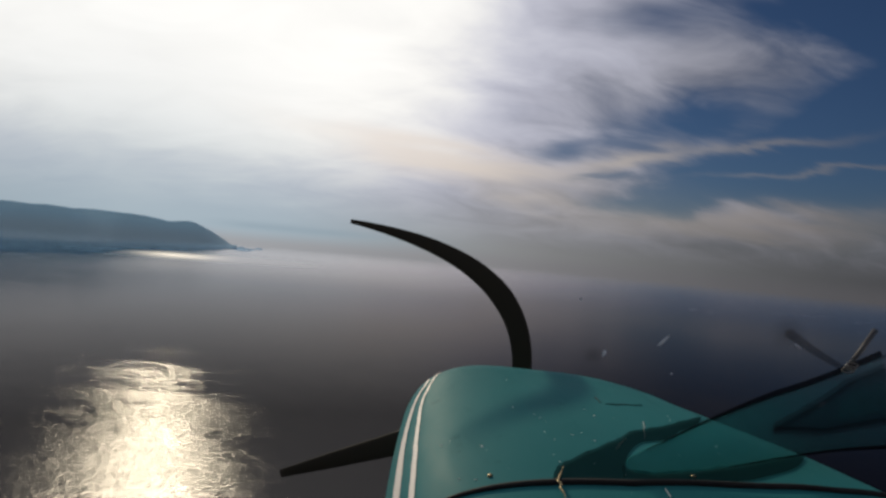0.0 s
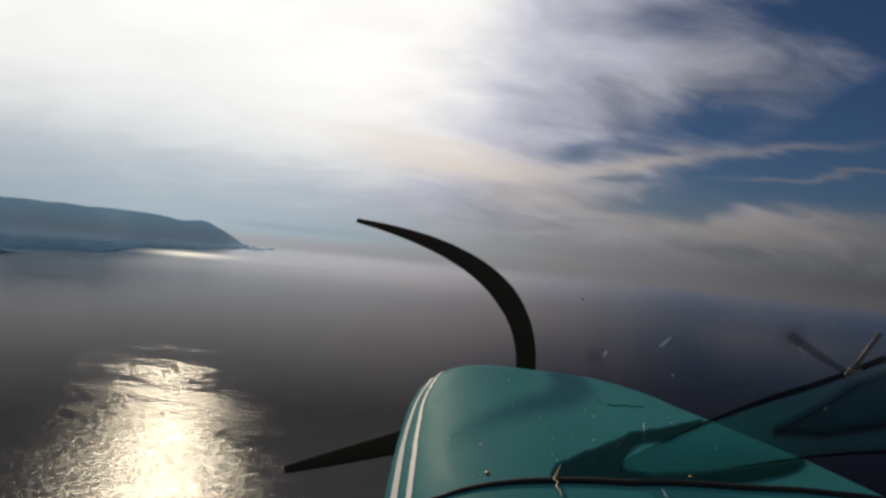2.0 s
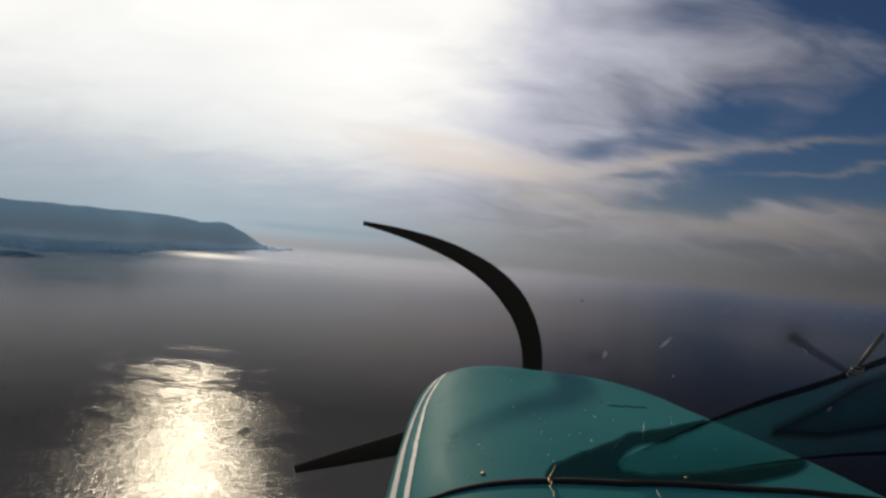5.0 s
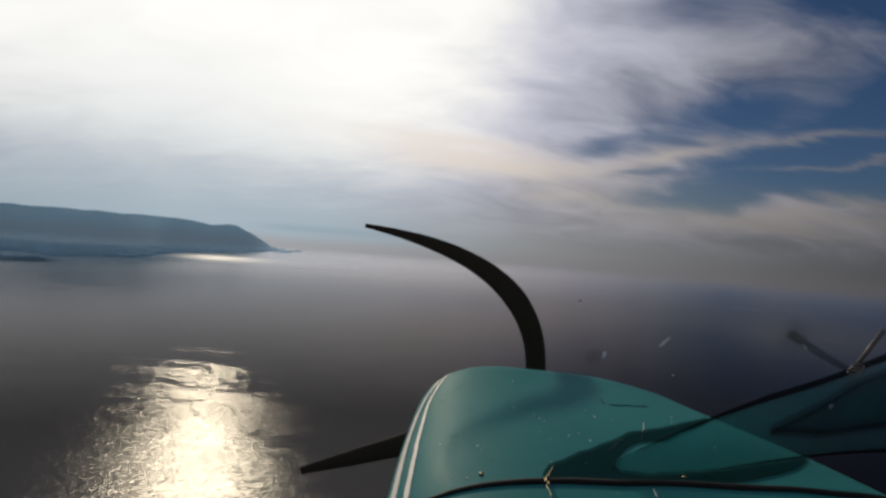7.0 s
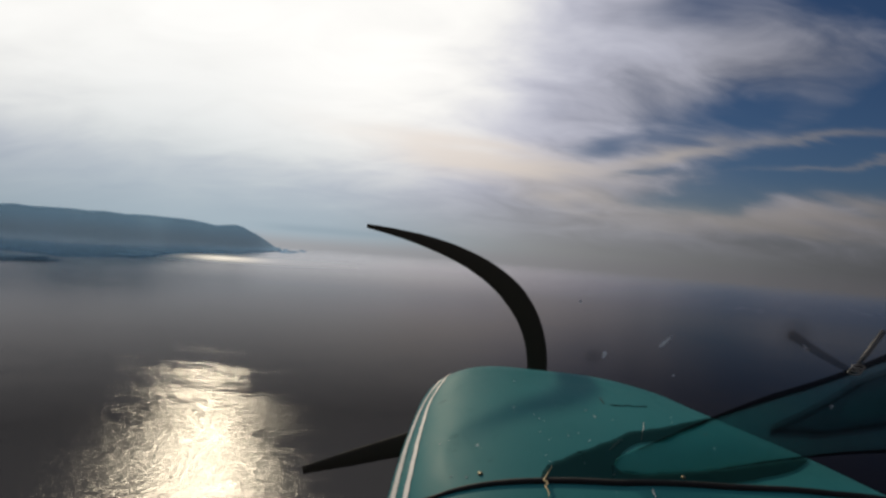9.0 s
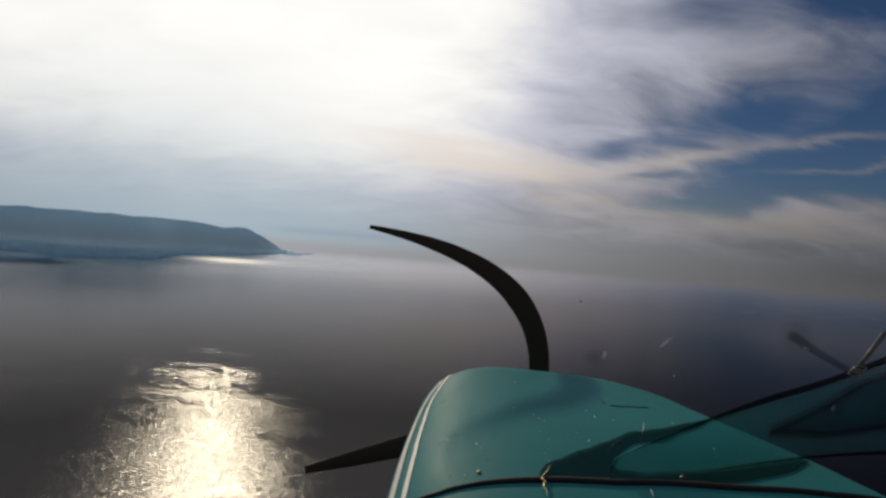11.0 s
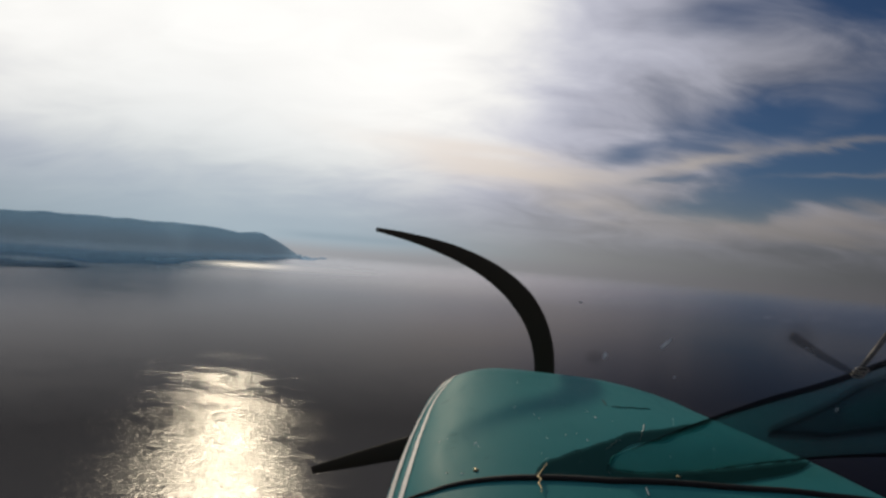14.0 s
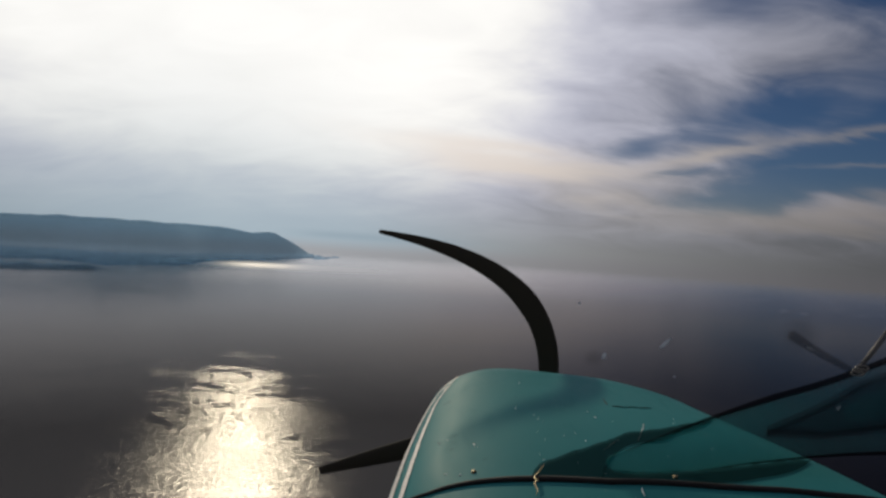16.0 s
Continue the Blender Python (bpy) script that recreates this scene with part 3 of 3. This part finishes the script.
for d, u, r in SPLATS:
    bm = bmesh.new()
    bmesh.ops.create_icosphere(bm, subdivisions=2, radius=r)
    for v in bm.verts:
        v.co *= 1 + 0.5 * noise.noise(v.co * 90 + Vector((d, u, 0)))
    n = outward(d, u)
    bm.transform(Matrix.Translation(hull(d, u)) @ n.to_track_quat("Z", "Y").to_matrix().to_4x4() @ Matrix.Diagonal((1.0, 1.3, 0.06, 1)))
    part("grime_spot", bm, GRIME, cowling, "small dark dirt spot")
dice = random.Random(4)
for k in range(26):
    d, u = (dice.uniform(0.92, 1.40), dice.uniform(0.40, 0.56)) if k < 18 else (dice.uniform(0.95, 1.7), dice.uniform(0.24, 0.45))
    bm = bmesh.new()
    bmesh.ops.create_icosphere(bm, subdivisions=1, radius=dice.uniform(0.0007, 0.0014))
    bm.transform(Matrix.Translation(hull(d, u) + outward(d, u) * 0.0006) @ Matrix.Diagonal((dice.uniform(0.8, 2.2), 1, 0.7, 1)))
    part("paint_chip", bm, CHIP_GLINT, cowling, "tiny bright chip in the paint")


# dark of the windscreen reflection painted round the leaf's foot: far and near edge of each piece as (d, u)
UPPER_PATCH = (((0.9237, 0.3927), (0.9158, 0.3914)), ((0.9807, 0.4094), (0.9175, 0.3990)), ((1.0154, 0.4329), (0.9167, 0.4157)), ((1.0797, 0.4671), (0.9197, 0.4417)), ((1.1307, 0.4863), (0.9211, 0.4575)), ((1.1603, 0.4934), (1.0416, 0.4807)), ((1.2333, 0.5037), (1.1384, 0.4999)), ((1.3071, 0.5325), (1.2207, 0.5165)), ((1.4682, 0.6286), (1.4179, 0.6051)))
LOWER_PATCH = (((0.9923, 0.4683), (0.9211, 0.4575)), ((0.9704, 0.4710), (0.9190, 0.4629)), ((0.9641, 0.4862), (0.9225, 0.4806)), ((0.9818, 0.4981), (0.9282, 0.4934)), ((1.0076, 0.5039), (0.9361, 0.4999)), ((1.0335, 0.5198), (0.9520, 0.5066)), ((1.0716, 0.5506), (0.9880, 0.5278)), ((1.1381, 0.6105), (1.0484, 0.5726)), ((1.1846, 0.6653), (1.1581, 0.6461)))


def dark_patch(columns):
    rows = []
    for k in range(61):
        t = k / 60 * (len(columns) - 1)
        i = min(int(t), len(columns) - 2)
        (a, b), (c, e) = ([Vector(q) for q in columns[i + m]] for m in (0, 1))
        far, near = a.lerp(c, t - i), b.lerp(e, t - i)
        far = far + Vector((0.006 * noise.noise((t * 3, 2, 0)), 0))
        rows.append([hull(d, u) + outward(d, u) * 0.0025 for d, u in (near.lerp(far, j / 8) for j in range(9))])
    part("dark_reflection_patch", sheet(rows), DARK_TEAL, cowling, "dark of the windscreen reflection put on as a patch")


dark_patch(UPPER_PATCH)
dark_patch(LOWER_PATCH)


def bezier(a, b, c, e, t):
    s = 1 - t
    return Vector(a) * s ** 3 + Vector(b) * 3 * s * s * t + Vector(c) * 3 * s * t * t + Vector(e) * t ** 3


# ---- windscreen reflection built as a see-through leaf-shaped sheet at the cowling's right, with dark edges ----
# points set along the camera's sight lines to fit its view
UPPER = ((0.302, 1.0, -0.372), (0.3063, 1.0, -0.3612), (0.369, 1.03, -0.3488), (0.5017, 1.1, -0.3305), (0.6426, 1.16, -0.3099), (0.7705, 1.2, -0.2889), (0.8621, 1.22, -0.2663), (0.9715, 1.245, -0.235))
LOWER = ((0.3014, 1.0, -0.3765), (0.3159, 0.99, -0.3827), (0.3546, 0.99, -0.3856), (0.4561, 1.0, -0.3827), (0.5706, 1.03, -0.379), (0.6934, 1.08, -0.3848), (0.7914, 1.12, -0.3924), (0.91, 1.16, -0.402))
STEPS = (0.0, 0.015, 0.075, 0.25, 0.45, 0.65, 0.81, 1.0)


def curve_at(points, t):
    """A point of a smooth line through points, t from 0 to 1 by STEPS."""
    k = max(i for i in range(len(STEPS) - 1) if STEPS[i] <= t + 1e-9)
    u = (t - STEPS[k]) / (STEPS[k + 1] - STEPS[k])
    a, b, c, e = (Vector(points[min(max(k + i, 0), len(points) - 1)]) for i in (-1, 0, 1, 2))
    h = STEPS[k + 1] - STEPS[k]
    m = (c - a) / (STEPS[k + 1] - STEPS[max(k - 1, 0)]) * h
    q = (e - b) / (STEPS[min(k + 2, len(STEPS) - 1)] - STEPS[k]) * h
    return b * (1 + 2 * u) * (1 - u) ** 2 + m * u * (1 - u) ** 2 + c * u * u * (3 - 2 * u) + q * u * u * (u - 1)


def leaf(t, v, lift=0.0):
    """A point of the leaf-shaped sheet: t along it, v from its upper to its lower edge."""
    p = curve_at(UPPER, t).lerp(curve_at(LOWER, t), v)
    return p + Vector((0, -0.010, 0.004)) * math.sin(min(max(v, 0), 1) * math.pi) * min(1, 4 * t) - p.normalized() * lift


def strip(top, low, deep=0.004):
    """A closed thin bar between two lines of points, deep metres thick."""
    rows = []
    for a, b in zip(top, low):
        mid = (a + b) / 2
        back = mid.normalized() * deep
        rows.append([a, mid - back * 0.5, b, b + back, mid + back * 1.5, a + back])
    bm = sheet(rows, True)
    bm.verts.ensure_lookup_table()
    bm.faces.new(bm.verts[:6])
    bm.faces.new(bm.verts[-6:])
    return bm


def build_reflection():
    rows = []
    for k in range(61):
        t = (k / 60) ** 1.8
        front = [leaf(t, j / 10) for j in range(11)]
        back = [leaf(t, j / 10) + Vector((0, 0.006, -0.002)) for j in range(10, -1, -1)]
        rows.append(front + back)
    reflection = part("reflection_leaf", sheet(rows, True), LEAF, aircraft, "teal leaf-shaped windscreen reflection built as a sheet")
    ts = [0.47 + 0.53 * k / 24 for k in range(25)]
    part("reflection_inset", strip([leaf(t, max(0.16, 0.52 - 1.0 * (t - 0.47)), 0.004) for t in ts], [leaf(t, min(0.76, 0.56 + 0.9 * (t - 0.47)), 0.004) for t in ts], 0.002), INSET, reflection, "darker inner part of the reflection")
    part("reflection_bar", strip([leaf(t, max(0.10, 0.44 - 1.0 * (t - 0.47)), 0.007) for t in ts], [leaf(t, max(0.18, 0.60 - 1.05 * (t - 0.47)), 0.007) for t in ts], 0.003), DARK_BAR, reflection, "faint dark bar in the reflection")
    part("reflection_bar", strip([leaf(t, min(0.70, 0.50 + 0.9 * (t - 0.47)), 0.007) for t in ts], [leaf(t, min(0.80, 0.62 + 0.9 * (t - 0.47)), 0.007) for t in ts], 0.003), DARK_BAR, reflection, "faint dark bar in the reflection")
    ts = [0.05 + 0.95 * k / 50 for k in range(51)]
    part("reflection_edge", strip([leaf(t, 0.0, 0.003) + Vector((-0.006, 0, 0.011)) * min(1.0, 2.2 * (t - 0.05)) for t in ts], [leaf(t, 0.0, 0.003) - Vector((0, 0, 0.001)) for t in ts], 0.004), DARK_EDGE, reflection, "dark edge of the reflection")
    ts = [0.30 + 0.70 * k / 40 for k in range(41)]
    part("reflection_edge", strip([leaf(t, 1.0, 0.003) for t in ts], [leaf(t, 1.0, 0.003) - Vector((0, 0, 0.002 + 0.010 * (t - 0.3))) for t in ts], 0.004), DARK_EDGE, reflection, "dark edge of the reflection")
    part("stay_rod", tube([(0.8562, 1.2, -0.2502), (0.8856, 1.2, -0.2126), (0.9160, 1.2, -0.172)], lambda t: 0.0045 + 0.0010 * t), ROD, reflection, "worn steel stay rod")
    # the first cross rod gives body to a faint dark smear
    part("cross_rod", tube([(0.7235, 1.2, -0.178), (0.7822, 1.2, -0.2176), (0.8468, 1.2, -0.2549)], lambda t: 0.010 - 0.004 * t), GHOST, reflection, "thin dark rod")
    part("cross_rod", tube([(0.8562, 1.2, -0.2540), (0.90, 1.2, -0.240), (0.96, 1.2, -0.222)], 0.003), GHOST, reflection, "thin dark rod")
    for k in range(3):
        mid = Vector((0.8495 + 0.0045 * k, 1.193, -0.2565 + 0.0055 * k))
        part("clip_ring", tube([mid + Vector((0.0125 * math.cos(a), 0.004 * math.sin(a), 0.004 * math.sin(a))) for a in (2 * math.pi * j / 16 for j in range(17))], 0.0016, 6), STEEL, reflection, "small steel clip ring")


build_reflection()

# pale windscreen marks, hung 1.3 m ahead to fit the camera's view
for x, z, long, wide, lean in ((0.500, -0.2112, 0.019, 0.0045, 42), (0.3639, -0.2379, 0.008, 0.005, 70), (0.3105, -0.1171, 0.0035, 0.003, 0),
                               (0.5191, -0.285, 0.003, 0.0025, 0), (0.816, -0.224, 0.010, 0.0025, -40), (0.874, -0.357, 0.007, 0.004, 60)):
    bm = bmesh.new()
    bmesh.ops.create_icosphere(bm, subdivisions=2, radius=1)
    for v in bm.verts:
        k = 1 + 0.3 * noise.noise(v.co * 1.7 + Vector((x * 50, 0, 0)))
        v.co = Vector((v.co.x * long, v.co.y * 0.0006, v.co.z * wide)) * k
    bm.transform(Matrix.Translation((x, 1.3, z)) @ pose(0, 0, 0, 0, -lean, 0))
    part("windscreen_mark", bm, SMEAR, aircraft, "small pale dried mark")
# dark spots hung likewise; the last one paints the reflection's dark right end
for x, z, long, wide in ((0.341, -0.243, 0.032, 0.026), (0.795, -0.195, 0.060, 0.050), (0.985, -0.36, 0.075, 0.045)):
    bm = bmesh.new()
    bmesh.ops.create_icosphere(bm, subdivisions=3, radius=1)
    for v in bm.verts:
        k = 1 + 0.35 * noise.noise(v.co * 1.4 + Vector((x * 40, 0, 0)))
        v.co = Vector((v.co.x * long, v.co.y * 0.0006, v.co.z * wide)) * k
    bm.transform(Matrix.Translation((x, 1.31, z)))
    part("windscreen_dark_spot", bm, FILM, aircraft, "faint dark see-through spot")

# ---- unseen plain cabin added behind the camera to keep sky light off the cowling ----
def slab(name, lo, hi, mat, label):
    bm = bmesh.new()
    bmesh.ops.create_cube(bm, size=1)
    for v in bm.verts:
        v.co = Vector([l + (h - l) * (c + 0.5) for c, l, h in zip(v.co, lo, hi)])
    bmesh.ops.bevel(bm, geom=bm.edges[:], offset=0.015, segments=2, affect="EDGES")
    return part(name, bm, mat, aircraft, label)


slab("unseen_cabin_roof", (-0.75, -1.6, 0.52), (1.35, 0.12, 0.58), LINING, "unseen grey cabin roof added to block sky light")
slab("unseen_cabin_bulkhead", (-0.75, -1.66, -0.95), (1.35, -1.61, 0.58), LINING, "unseen grey cabin rear wall added to block sky light")
slab("unseen_cabin_side", (-0.80, -1.6, -0.95), (-0.755, -0.15, 0.515), LINING, "unseen grey cabin side wall added to block sky light")
slab("unseen_cabin_side", (1.355, -1.6, -0.95), (1.40, -0.15, 0.515), LINING, "unseen grey cabin side wall added to block sky light")
slab("unseen_cabin_floor", (-0.75, -1.6, -1.0), (1.35, 0.6, -0.955), LINING, "unseen grey cabin floor added to close the cabin")


# ---- propeller at rest ----
PROP = 2.0


def blade(parent, pts, widths, twist=0.5):
    """A blade with a lens-shaped section along a line in the propeller's plane, shaped to fit the camera's view."""
    rows = []
    for k in range(41):
        t = k / 40
        p = bezier(*pts, t)
        way = (bezier(*pts, min(1, t + 0.01)) - bezier(*pts, max(0, t - 0.01))).normalized()
        side = Vector((way.z, 0, -way.x))
        w = along(widths, t) / 2
        pitch = twist * (1 - 0.6 * t)
        row = []
        for j in range(16):
            a = 2 * math.pi * j / 16
            q, h = math.cos(a) * w, math.sin(a) * w * 0.16
            row.append(p + side * q + Vector((0, 1, 0)) * (h + q * pitch))
        rows.append(row)
    bm = sheet(rows, True)
    bm.verts.ensure_lookup_table()
    bm.faces.new(bm.verts[:16])
    bm.faces.new(bm.verts[-16:])
    part("blade", bm, BLADE, parent, "matt black propeller blade shaped to fit the camera's view")


propeller = new("propeller")
propeller.parent = aircraft
HUB = (0.37, PROP, -0.66)
# the first blade is bent like its rolling-shutter image, not truly swept
blade(propeller, ((0.296, PROP, -0.566), (0.397, PROP, -0.193), (0.176, PROP, -0.010), (-0.268, PROP, 0.082)),
      ((0, 0.075), (0.15, 0.073), (0.3, 0.076), (0.45, 0.079), (0.6, 0.066), (0.8, 0.045), (1, 0.014)), 0.35)
blade(propeller, ((0.27, PROP, -0.58), (0.05, PROP, -0.632), (-0.22, PROP, -0.70), (-0.497, PROP, -0.768)),
      ((0, 0.11), (0.4, 0.085), (0.8, 0.05), (1, 0.025)), 0.35)
rows = []
for k in range(13):
    t = k / 12
    r = 0.13 * math.cos(t * math.pi / 2) ** 0.7 + 0.002
    rows.append([Vector(HUB) + Vector((r * math.cos(a), -0.05 + 0.28 * t, r * math.sin(a))) for a in (2 * math.pi * j / 24 for j in range(24))])
part("hub_spinner", sheet(rows, True), PAINT, propeller, "teal propeller spinner")
